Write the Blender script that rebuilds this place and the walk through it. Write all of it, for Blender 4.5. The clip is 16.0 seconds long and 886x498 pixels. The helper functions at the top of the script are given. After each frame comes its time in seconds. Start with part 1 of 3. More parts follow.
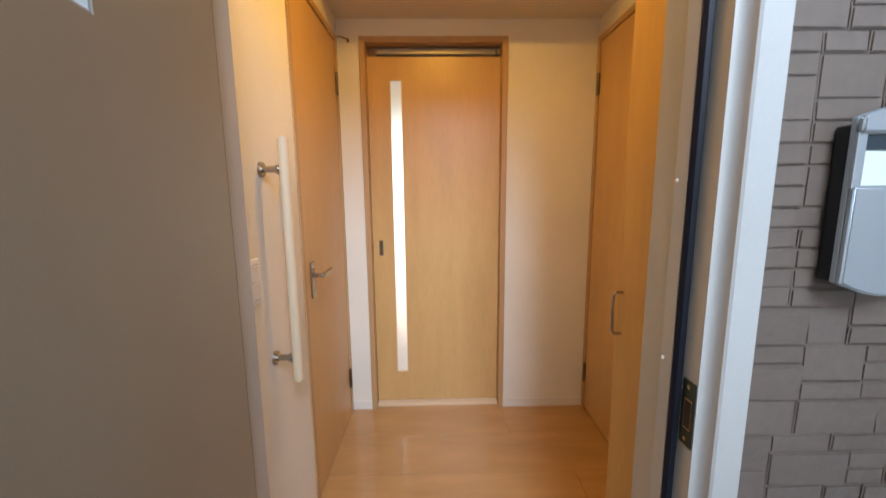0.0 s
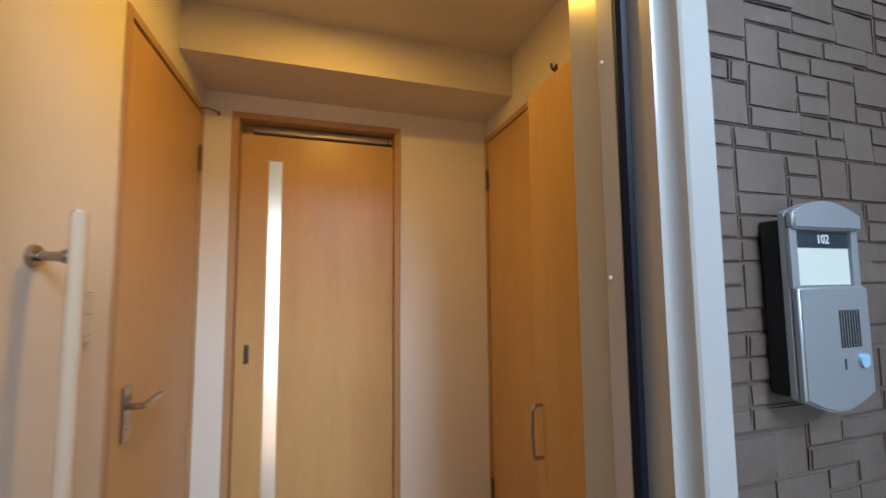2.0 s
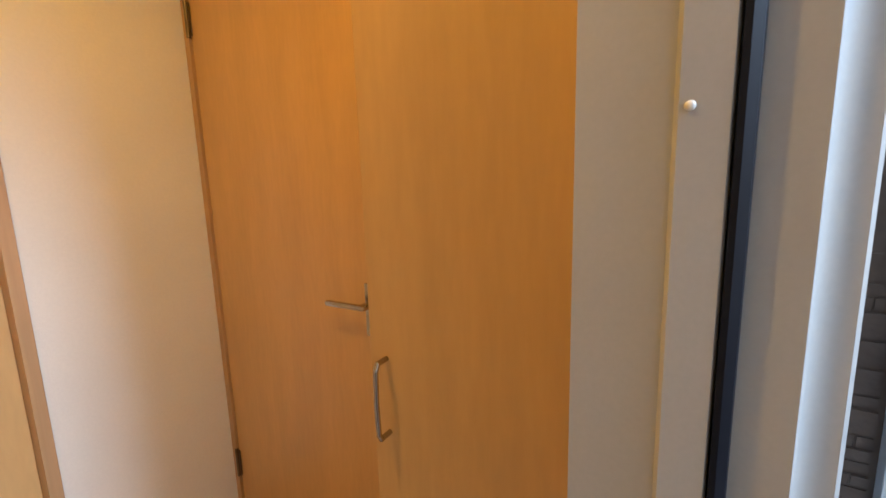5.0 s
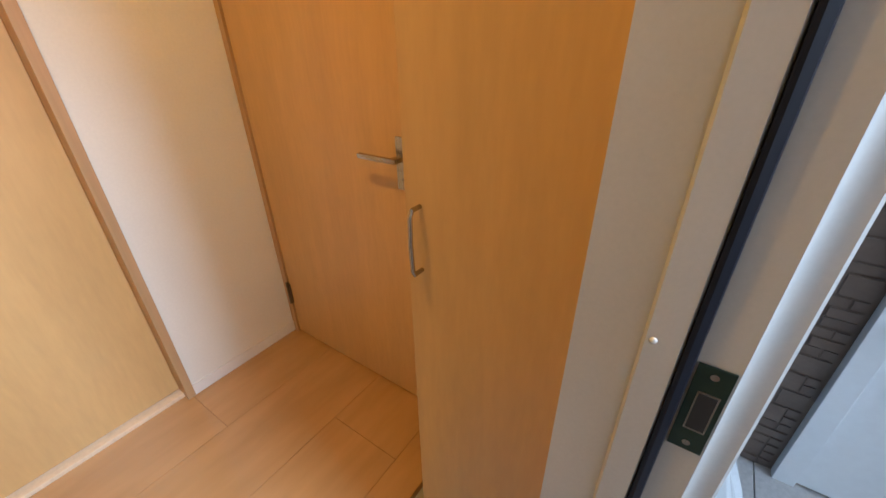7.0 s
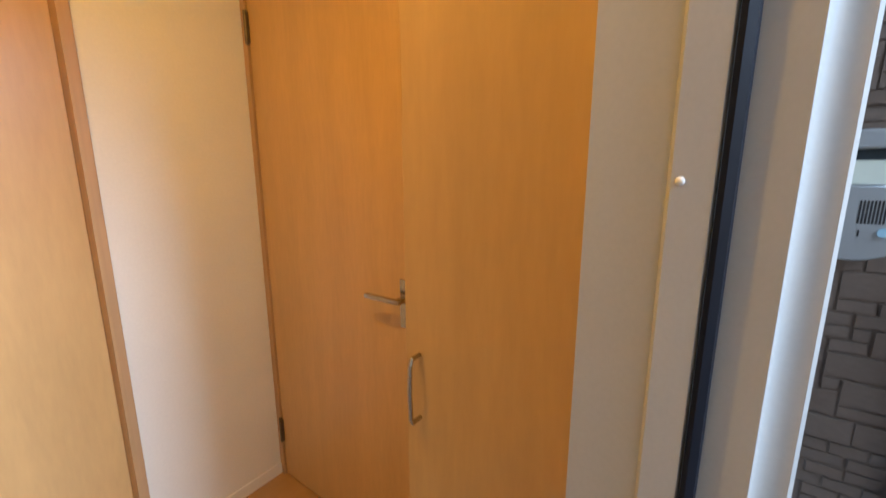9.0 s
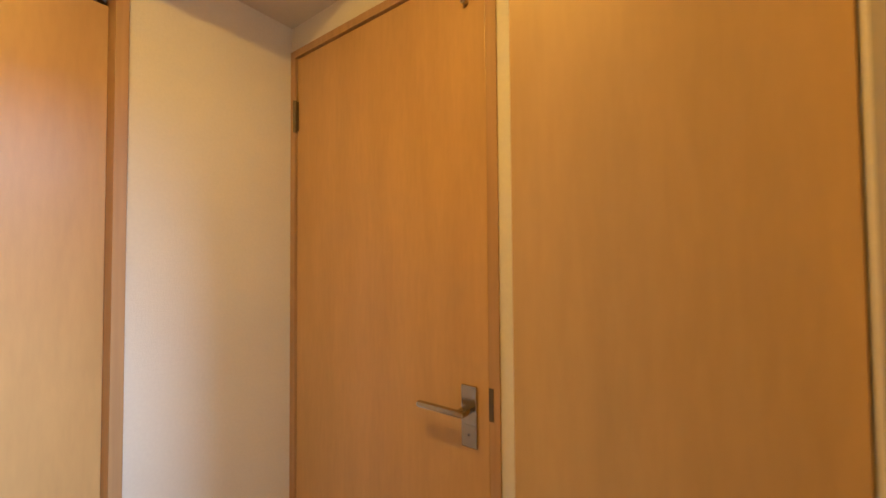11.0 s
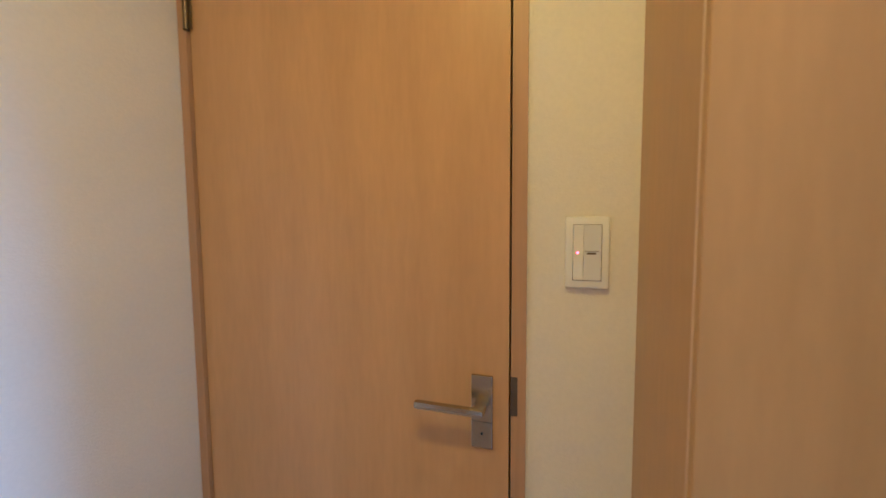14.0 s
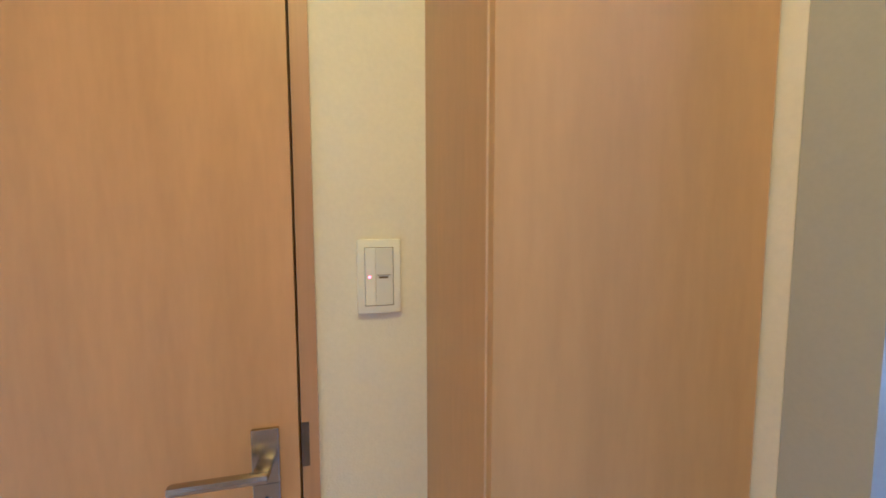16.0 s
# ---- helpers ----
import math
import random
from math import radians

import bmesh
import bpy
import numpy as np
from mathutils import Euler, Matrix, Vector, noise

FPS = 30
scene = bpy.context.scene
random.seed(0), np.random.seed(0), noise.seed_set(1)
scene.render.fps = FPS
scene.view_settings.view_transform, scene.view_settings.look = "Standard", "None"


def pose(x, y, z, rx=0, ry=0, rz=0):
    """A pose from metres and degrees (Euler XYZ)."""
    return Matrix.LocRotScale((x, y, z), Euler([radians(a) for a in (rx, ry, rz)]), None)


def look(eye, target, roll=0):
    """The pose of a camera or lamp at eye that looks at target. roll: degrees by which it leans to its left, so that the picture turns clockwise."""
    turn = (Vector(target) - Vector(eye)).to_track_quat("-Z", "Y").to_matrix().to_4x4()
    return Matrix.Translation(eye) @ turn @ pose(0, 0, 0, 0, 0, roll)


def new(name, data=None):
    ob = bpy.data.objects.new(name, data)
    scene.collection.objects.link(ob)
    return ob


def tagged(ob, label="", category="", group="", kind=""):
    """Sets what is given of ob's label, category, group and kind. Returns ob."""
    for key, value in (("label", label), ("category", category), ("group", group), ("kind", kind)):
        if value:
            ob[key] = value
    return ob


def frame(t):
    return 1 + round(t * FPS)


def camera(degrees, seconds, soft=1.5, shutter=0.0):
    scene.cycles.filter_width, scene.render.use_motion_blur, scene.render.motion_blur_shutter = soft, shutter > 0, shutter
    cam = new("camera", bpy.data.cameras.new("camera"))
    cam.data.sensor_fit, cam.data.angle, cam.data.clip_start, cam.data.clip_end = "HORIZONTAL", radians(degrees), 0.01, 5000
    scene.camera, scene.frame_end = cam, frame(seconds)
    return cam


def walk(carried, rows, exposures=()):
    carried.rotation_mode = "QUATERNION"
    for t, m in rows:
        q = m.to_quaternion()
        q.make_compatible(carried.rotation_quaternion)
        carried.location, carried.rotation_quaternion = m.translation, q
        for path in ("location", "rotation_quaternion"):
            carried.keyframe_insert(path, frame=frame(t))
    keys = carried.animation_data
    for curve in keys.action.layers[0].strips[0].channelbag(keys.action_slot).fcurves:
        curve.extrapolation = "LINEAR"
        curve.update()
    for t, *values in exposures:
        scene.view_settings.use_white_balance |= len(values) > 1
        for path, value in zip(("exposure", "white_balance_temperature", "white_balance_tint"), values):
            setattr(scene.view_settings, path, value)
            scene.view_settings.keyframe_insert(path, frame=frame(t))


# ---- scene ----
cam = camera(98.1, 16.0, shutter=0.4)
PATH = [
    (0, (0.133, 0.909, 1.257), (0.173, 2.886, 0.957), -0.5),
    (0.5, (0.128, 0.887, 1.289), (0.185, 2.886, 1.237), -0.5),
    (0.8, (0.129, 0.884, 1.296), (0.205, 2.88, 1.396), -0.5),
    (1, (0.132, 0.904, 1.296), (0.239, 2.895, 1.454), -0.6),
    (1.5, (0.186, 0.986, 1.292), (0.476, 2.957, 1.467), -0.7),
    (2, (0.159, 1.121, 1.272), (0.748, 3.026, 1.426), -0.5),
    (2.2, (0.168, 1.202, 1.273), (0.874, 3.068, 1.411), -0.3),
    (2.5, (0.193, 1.355, 1.285), (1.152, 3.105, 1.414), -0.5),
    (3, (0.21, 1.425, 1.281), (1.494, 2.953, 1.402), -0.2),
    (5.5, (0.231, 1.622, 1.209), (1.954, 2.545, 0.786), -0.5),
    (6, (0.211, 1.612, 1.209), (1.832, 2.579, 0.547), -0.5),
    (6.5, (0.205, 1.605, 1.202), (1.717, 2.618, 0.374), -0.7),
    (7, (0.203, 1.599, 1.207), (1.648, 2.596, 0.25), -0.7),
    (7.5, (0.2, 1.597, 1.212), (1.637, 2.582, 0.23), -0.8),
    (8, (0.182, 1.576, 1.232), (1.653, 2.58, 0.322), -0.6),
    (8.5, (0.181, 1.568, 1.245), (1.747, 2.647, 0.625), -0.4),
    (9, (0.172, 1.568, 1.275), (1.784, 2.694, 0.906), -0.1),
    (9.5, (0.152, 1.565, 1.298), (1.781, 2.723, 1.223), 0.2),
    (10, (0.151, 1.58, 1.29), (1.751, 2.779, 1.33), -0.3),
    (12.3, (0.276, 2.025, 1.277), (2.038, 2.962, 1.411), -0.4),
    (12.5, (0.247, 2.035, 1.275), (2.08, 2.827, 1.399), -0.2),
    (13, (0.228, 2.067, 1.278), (2.124, 2.705, 1.264), 0.0),
    (13.4, (0.245, 2.057, 1.262), (2.129, 2.722, 1.162), -0.4),
    (13.5, (0.246, 2.056, 1.265), (2.123, 2.736, 1.145), -0.3),
    (14, (0.273, 2.11, 1.281), (2.169, 2.729, 1.139), -0.4),
    (14.5, (0.376, 2.21, 1.289), (2.371, 2.271, 1.161), 0.1),
    (15, (0.377, 2.226, 1.32), (2.351, 1.937, 1.18), 0.2),
    (15.5, (0.35, 2.179, 1.352), (2.296, 1.769, 1.139), 0.3),
    (16, (0.338, 2.124, 1.321), (2.276, 1.657, 1.164), -0.1),
]
EXPOSURES = [(0.0, 2.15, 6300, 9), (1.5, 1.85, 6400, 9), (2.0, 1.75, 6000, 8), (3.0, 1.9, 6000, 8), (5.5, 2.6, 5700, 7), (10.0, 2.55, 5700, 7), (12.3, 2.3, 4800, 4), (13.0, 2.4, 4200, 4), (14.0, 2.45, 3900, 4), (16.0, 2.75, 3500, 4)]
walk(cam, [(t, look(eye, target, roll)) for t, eye, target, roll in PATH], EXPOSURES)

# ---- world, lamps ----
world = bpy.data.worlds.new("sky")
scene.world = world
world.use_nodes = True
wn = world.node_tree.nodes
sky = wn.new("ShaderNodeTexSky")
sky.sky_type, sky.sun_disc = "NISHITA", False
sky.sun_elevation, sky.sun_rotation = radians(48), radians(20)
world.node_tree.links.new(sky.outputs[0], wn["Background"].inputs[0])
wn["Background"].inputs[1].default_value = 0.06
sun = new("sun", bpy.data.lights.new("sun", "SUN"))
sun.data.energy, sun.data.angle, sun.data.color = 2.5, radians(0.53), (1.0, 0.94, 0.85)
sun.matrix_world = pose(0, 0, 12, 42, 0, 160)
LAMP = (0.17, 2.2, 2.285)
down = new("downlight_lamp", bpy.data.lights.new("downlight_lamp", "AREA"))
down.data.shape, down.data.size, down.data.energy, down.data.color = "DISK", 0.07, 2.1, (1.0, 0.515, 0.055)
down.matrix_world = pose(*LAMP)
win = new("window_daylight", bpy.data.lights.new("window_daylight", "AREA"))
win.data.shape, win.data.size, win.data.size_y, win.data.energy, win.data.color = "RECTANGLE", 1.6, 1.9, 6.5, (1.0, 0.95, 0.8)
win.matrix_world = pose(0.3, 5.92, 1.05, -90, 0, 0)

mouth = new("porch_daylight", bpy.data.lights.new("porch_daylight", "AREA"))
mouth.data.shape, mouth.data.size, mouth.data.size_y, mouth.data.energy, mouth.data.color = "RECTANGLE", 0.8, 1.2, 6.6, (0.66, 0.8, 1.0)
mouth.data.spread = radians(76)
mouth.matrix_world = look((0.64, -0.56, 3.0), (0.48, 3.0, 0.9))

# ---- materials ----
def material(name, color, rough=0.5, metal=0.0, grain=None, vary=0.1, bump=0.0, bump_scale=300.0, stain=0.0, coat=0.0, spec=0.5, patch=(1, 1, 1), each=0.0):
    """grain: stretch of the fine noise along x, y, z. vary: depth of its tone. stain: depth of large soft patches, patch: their stretch. each: tone steps from piece to piece."""
    m = bpy.data.materials.new(name)
    m.use_nodes = True
    nt = m.node_tree
    b = nt.nodes["Principled BSDF"]
    b.inputs["Roughness"].default_value, b.inputs["Metallic"].default_value = rough, metal
    b.inputs["Coat Weight"].default_value, b.inputs["Coat Roughness"].default_value = coat, 0.12
    b.inputs["Specular IOR Level"].default_value = spec
    tc = nt.nodes.new("ShaderNodeTexCoord")
    mp = nt.nodes.new("ShaderNodeMapping")
    mp.inputs["Scale"].default_value = grain or (40, 40, 40)
    nt.links.new(tc.outputs["Object"], mp.inputs[0])
    n1 = nt.nodes.new("ShaderNodeTexNoise")
    n1.inputs["Scale"].default_value, n1.inputs["Detail"].default_value = 1.0, 6.0
    nt.links.new(mp.outputs[0], n1.inputs["Vector"])
    n2 = nt.nodes.new("ShaderNodeTexNoise")
    n2.inputs["Scale"].default_value, n2.inputs["Detail"].default_value = 3.0, 3.0
    mq = nt.nodes.new("ShaderNodeMapping")
    mq.inputs["Scale"].default_value = patch
    nt.links.new(tc.outputs["Object"], mq.inputs[0])
    nt.links.new(mq.outputs[0], n2.inputs["Vector"])
    r1 = nt.nodes.new("ShaderNodeMapRange")
    r1.inputs[1].default_value, r1.inputs[2].default_value = 0.3, 0.7
    r1.inputs[3].default_value, r1.inputs[4].default_value = 1 - vary, 1 + vary
    nt.links.new(n1.outputs["Fac"], r1.inputs[0])
    r2 = nt.nodes.new("ShaderNodeMapRange")
    r2.inputs[1].default_value, r2.inputs[2].default_value = 0.35, 0.65
    r2.inputs[3].default_value, r2.inputs[4].default_value = 1 - stain, 1 + stain * 0.5
    nt.links.new(n2.outputs["Fac"], r2.inputs[0])
    mu = nt.nodes.new("ShaderNodeMath")
    mu.operation = "MULTIPLY"
    nt.links.new(r1.outputs[0], mu.inputs[0])
    nt.links.new(r2.outputs[0], mu.inputs[1])
    mix = nt.nodes.new("ShaderNodeVectorMath")
    mix.operation = "SCALE"
    mix.inputs[0].default_value = color
    tone = mu.outputs[0]
    if each:
        info = nt.nodes.new("ShaderNodeObjectInfo")
        r3 = nt.nodes.new("ShaderNodeMapRange")
        r3.inputs[3].default_value, r3.inputs[4].default_value = 1 - each, 1 + each
        nt.links.new(info.outputs["Random"], r3.inputs[0])
        m3 = nt.nodes.new("ShaderNodeMath")
        m3.operation = "MULTIPLY"
        nt.links.new(tone, m3.inputs[0])
        nt.links.new(r3.outputs[0], m3.inputs[1])
        tone = m3.outputs[0]
    nt.links.new(tone, mix.inputs["Scale"])
    nt.links.new(mix.outputs[0], b.inputs["Base Color"])
    rr = nt.nodes.new("ShaderNodeMapRange")
    rr.inputs[3].default_value, rr.inputs[4].default_value = rough * 0.85, min(1, rough * 1.2)
    nt.links.new(n2.outputs["Fac"], rr.inputs[0])
    nt.links.new(rr.outputs[0], b.inputs["Roughness"])
    if bump:
        n3 = nt.nodes.new("ShaderNodeTexNoise")
        n3.inputs["Scale"].default_value, n3.inputs["Detail"].default_value = bump_scale, 4.0
        nt.links.new(tc.outputs["Object"], n3.inputs["Vector"])
        bp = nt.nodes.new("ShaderNodeBump")
        bp.inputs["Strength"].default_value, bp.inputs["Distance"].default_value = bump, 0.004
        nt.links.new(n3.outputs["Fac"], bp.inputs["Height"])
        nt.links.new(bp.outputs[0], b.inputs["Normal"])
    return m


def glow(name, color, strength):
    m = bpy.data.materials.new(name)
    m.use_nodes = True
    b = m.node_tree.nodes["Principled BSDF"]
    b.inputs["Base Color"].default_value = (*color, 1)
    b.inputs["Emission Color"].default_value, b.inputs["Emission Strength"].default_value = (*color, 1), strength
    return m


def glass(name, rough):
    m = bpy.data.materials.new(name)
    m.use_nodes = True
    b = m.node_tree.nodes["Principled BSDF"]
    b.inputs["Transmission Weight"].default_value, b.inputs["Roughness"].default_value, b.inputs["IOR"].default_value = 1, rough, 1.3
    return m


PAPER = material("wallpaper", (0.78, 0.735, 0.645), 0.75, grain=(120, 120, 120), vary=0.02, bump=0.25, bump_scale=260, stain=0.03)
VENEER = material("maple_veneer", (0.58, 0.357, 0.138), 0.36, grain=(80, 80, 14), vary=0.035, bump=0.04, bump_scale=200, stain=0.06, spec=0.6, patch=(4, 4, 0.55))
# Same maple as the doors; the different light on the cabinet is in its colour.
VENEER_RELIT = material("maple_veneer_relit", (0.53, 0.33, 0.12), 0.4, grain=(80, 80, 14), vary=0.035, bump=0.04, bump_scale=200, stain=0.06, spec=0.35, patch=(4, 4, 0.55))
CASING = material("casing_wood", (0.47, 0.29, 0.14), 0.4, grain=(70, 70, 2.5), vary=0.08, stain=0.05)
EDGE = material("light_edge_band", (0.7, 0.54, 0.36), 0.45, grain=(60, 60, 3), vary=0.06)
RAILWOOD = material("handrail_wood", (0.66, 0.52, 0.35), 0.38, grain=(60, 60, 3), vary=0.06)
FLOOR = material("floor_sheet", (0.46, 0.262, 0.105), 0.2, grain=(6, 30, 30), vary=0.04, bump=0.02, bump_scale=60, stain=0.1, coat=0.5, patch=(0.6, 3, 1), each=0.03)
SEAM = material("plank_seam", (0.32, 0.175, 0.07), 0.5, vary=0.1)
BASE = material("baseboard_white", (0.76, 0.72, 0.66), 0.45, vary=0.02)
LEAF = material("door_leaf_paint", (0.26, 0.222, 0.168), 0.4, grain=(500, 500, 500), vary=0.04, bump=0.08, bump_scale=600, stain=0.04)
FRAME = material("door_frame_paint", (0.43, 0.425, 0.405), 0.24, grain=(200, 200, 200), vary=0.02, stain=0.03)
RUBBER = material("black_gasket", (0.006, 0.007, 0.012), 0.5, vary=0.1, spec=0.2)
BRICK = material("brown_siding", (0.138, 0.106, 0.085), 0.3, grain=(60, 60, 60), vary=0.07, bump=0.7, bump_scale=28, stain=0.08, coat=0.5)
JOINT = material("siding_joint", (0.138, 0.106, 0.085), 0.5, vary=0.1)
TILE = material("corridor_tile", (0.45, 0.44, 0.42), 0.6, grain=(80, 80, 80), vary=0.1, bump=0.1, bump_scale=200, stain=0.1)
GROUT = material("tile_grout", (0.2, 0.2, 0.19), 0.8, vary=0.15)
GROUND = material("asphalt", (0.2, 0.2, 0.2), 0.85, grain=(20, 20, 20), vary=0.2, stain=0.2)
SILVER = material("silver_plastic", (0.42, 0.45, 0.47), 0.34, metal=0.6, grain=(900, 900, 900), vary=0.04)
DARK = material("dark_display", (0.025, 0.035, 0.042), 0.25, vary=0.05)
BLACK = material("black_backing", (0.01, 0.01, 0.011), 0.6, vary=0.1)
CARD = material("name_card", (0.58, 0.62, 0.53), 0.5, vary=0.01)
INK = material("number_ink", (0.75, 0.78, 0.78), 0.5, vary=0.01)
LENS = material("button_blue", (0.32, 0.5, 0.62), 0.2, vary=0.02)
NICKEL = material("satin_nickel", (0.42, 0.385, 0.34), 0.24, metal=1.0, grain=(300, 300, 300), vary=0.05)
ALU = material("brushed_aluminium", (0.3, 0.28, 0.28), 0.42, metal=0.7, grain=(3, 300, 300), vary=0.08)
BRONZE = material("dark_hinge", (0.16, 0.125, 0.09), 0.35, metal=0.9, vary=0.1)
STRIKE = material("green_strike_plate", (0.03, 0.05, 0.04), 0.28, metal=0.7, vary=0.1, stain=0.3)
PLASTIC = material("white_plastic", (0.8, 0.79, 0.76), 0.35, vary=0.01)
GREYKEY = material("switch_key", (0.7, 0.69, 0.67), 0.35, vary=0.01)
SHELF = material("shelf_board", (0.55, 0.53, 0.47), 0.5, grain=(40, 3, 40), vary=0.03)
CEIL = material("ceiling_paper", (0.66, 0.605, 0.5), 0.8, grain=(120, 120, 120), vary=0.02, bump=0.2, bump_scale=260)
SHEET = material("pale_plastic_sheet", (0.66, 0.72, 0.76), 0.22, vary=0.04, bump=0.5, bump_scale=30, stain=0.05, coat=0.3)
NEIGHBOUR = material("neighbour_door_paint", (0.7, 0.77, 0.83), 0.3, vary=0.02, stain=0.03)
BULB = glow("lamp_glow", (1.0, 0.7, 0.35), 3.0)
LED = glow("red_led", (1.0, 0.05, 0.06), 2.0)
FROST = glass("frosted_glass", 0.45)
CLEAR = glass("clear_glass", 0.03)
DUSK = material("dark_window", (0.05, 0.055, 0.05), 0.12, vary=0.1)


# ---- mesh tools ----
def box(bm, x0, x1, y0, y1, z0, z1, bevel=0.0):
    made = bmesh.ops.create_cube(bm, size=1.0, matrix=Matrix.LocRotScale(((x0 + x1) / 2, (y0 + y1) / 2, (z0 + z1) / 2), None, (x1 - x0, y1 - y0, z1 - z0)))
    if bevel:
        edges = {e for v in made["verts"] for e in v.link_edges}
        bmesh.ops.bevel(bm, geom=list(edges), offset=bevel, segments=2, affect="EDGES", profile=0.6)
    return bm


def boxes(*rows, bevel=0.0):
    bm = bmesh.new()
    for r in rows:
        box(bm, *r, bevel=bevel)
    return bm


def cyl(bm, p, q, r, r2=None, seg=20):
    p, q = Vector(p), Vector(q)
    d = q - p
    m = Matrix.Translation((p + q) / 2) @ d.to_track_quat("Z", "Y").to_matrix().to_4x4()
    bmesh.ops.create_cone(bm, cap_ends=True, segments=seg, radius1=r, radius2=r if r2 is None else r2, depth=d.length, matrix=m)
    return bm


def prism(bm, pts, z0, z1):
    lo = [bm.verts.new((x, y, z0)) for x, y in pts]
    hi = [bm.verts.new((x, y, z1)) for x, y in pts]
    n = len(pts)
    for i in range(n):
        bm.faces.new((lo[i], lo[(i + 1) % n], hi[(i + 1) % n], hi[i]))
    bm.faces.new(hi)
    bm.faces.new(lo[::-1])
    bmesh.ops.recalc_face_normals(bm, faces=bm.faces[:])
    return bm


def tube(bm, pts, r, seg=14):
    """A round bar along points, with round joints."""
    for a, b in zip(pts, pts[1:]):
        cyl(bm, a, b, r, seg=seg)
    for p in pts:
        bmesh.ops.create_uvsphere(bm, u_segments=seg, v_segments=8, radius=r, matrix=Matrix.Translation(p))
    return bm


def mesh_of(name, bm, mat, smooth=False):
    me = bpy.data.meshes.new(name)
    bm.normal_update()
    for f in bm.faces:
        f.smooth = smooth
    bm.to_mesh(me)
    bm.free()
    me.materials.append(mat)
    if smooth:
        me.set_sharp_from_angle(angle=radians(40))
    return me


def part(name, bm, mat, parent=None, label="", smooth=False):
    ob = new(name, mesh_of(name, bm, mat, smooth))
    if parent:
        ob.parent = parent
    if label:
        ob["label"] = label
    return ob


def structure(name, bm, mat, label, category, smooth=False):
    return tagged(part(name, bm, mat, None, "", smooth), label, category, kind="structure")


def thing(name, label, category, group="", at=None):
    ob = new(name)
    ob.empty_display_size = 0.05
    if at:
        ob.matrix_world = at
    return tagged(ob, label, category, group)


# ---- large structure ----
XL, XR, YF, YB, ZC = -0.355, 0.985, 3.0, 1.672, 2.305   # hall: left, right, far, front wall faces, ceiling
GZ, STEP = -0.03, 2.06                                   # porch and entry floor level, edge of the raised floor
JL, JR, HEAD = -0.235, 0.565, 2.04                       # front door opening
YO = 1.515                                                 # outer wall face
structure("ground", boxes((-400, 400, -400, 400, GZ - 0.3, GZ - 0.02)), GROUND, "grey asphalt ground outside the apartment block", "ground")
structure("pavement_porch", boxes((-1.6, 1.75, -0.6, 1.503, GZ - 0.02, GZ - 0.004)), GROUT, "pale tiled porch floor before the front door", "porch floor")
structure("floor_entry", boxes((XL - 0.1, XR + 0.1, 1.503, STEP, GZ - 0.1, GZ)), TILE, "pale tiled entry floor inside the front door", "floor")
structure("floor", boxes((XL - 0.1, XR + 0.1, STEP, 3.2, -0.1, -0.004)), SEAM, "glossy orange-brown wood-look hall floor", "floor")
structure("ceiling", boxes((XL - 0.1, XR + 0.1, 1.58, 2.675, ZC, ZC + 0.1)), CEIL, "cream papered hall ceiling", "ceiling")
structure("ceiling_beam", boxes((XL, XR, 2.675, YF, 2.115, ZC + 0.1)), CEIL, "dropped cream papered ceiling beam before the sliding door", "beam")

LD0, LD1, LDT = 2.325, 2.955, 1.995                      # left door leaf
RD0, RD1, RDT = 2.208, 2.974, 2.0                        # right door leaf
structure("wall_left", boxes((XL - 0.1, XL, YB, LD0 - 0.025, GZ - 0.05, ZC), (XL - 0.1, XL, LD1 + 0.025, YF, 0, ZC),
          (XL - 0.1, XL, LD0 - 0.025, LD1 + 0.025, LDT + 0.025, ZC)), PAPER, "cream papered hall wall with a door and handrail", "wall")
structure("wall_right", boxes((XR, XR + 0.1, YB, RD0 - 0.025, GZ - 0.05, ZC),
          (XR, XR + 0.1, RD0 - 0.025, YF, RDT + 0.025, ZC)), PAPER, "cream papered hall wall with a door and switch", "wall")
SX0, SX1, SZ = -0.243, 0.517, 2.03                       # sliding door casing, outer
structure("wall_far", boxes((XL - 0.1, SX0 + 0.006, YF, YF + 0.12, 0, 2.115), (SX1 - 0.006, XR + 0.1, YF, YF + 0.12, 0, 2.115),
          (SX0 + 0.006, SX1 - 0.006, YF, YF + 0.12, SZ - 0.006, 2.115)), PAPER, "cream papered end wall round the sliding door", "wall")
structure("baseboard", boxes((SX1, XR, YF - 0.006, YF, 0, 0.05), bevel=0.002), BASE, "low off-white baseboard on the end wall", "baseboard")
structure("baseboard_left", boxes((XL, SX0, YF - 0.006, YF, 0, 0.05), bevel=0.002), BASE, "low off-white baseboard on the end wall", "baseboard")
structure("wall_front", boxes((XL - 0.9, JL - 0.079, YO, YB - 0.01, GZ, 3.0), (JR + 0.079, 1.42, YO, YB - 0.01, GZ, 3.0), (JL - 0.079, JR + 0.079, YO, YB - 0.01, HEAD + 0.061, 3.0)),
          JOINT, "front wall of the apartment with the entrance opening", "wall")
structure("wall_inside", boxes((XL, JL - 0.079, YB - 0.01, YB - 0.001, GZ, ZC), (JR + 0.079, XR, YB - 0.01, YB - 0.001, GZ, ZC),
          (JL - 0.079, JR + 0.079, YB - 0.01, YB - 0.001, HEAD + 0.061, ZC)), PAPER, "cream papered inner face of the entrance wall", "wall")
structure("wall_return", boxes((1.42, 1.55, -0.5, YB, GZ, 3.0)), JOINT, "return wall of the porch beside the entrance", "wall")
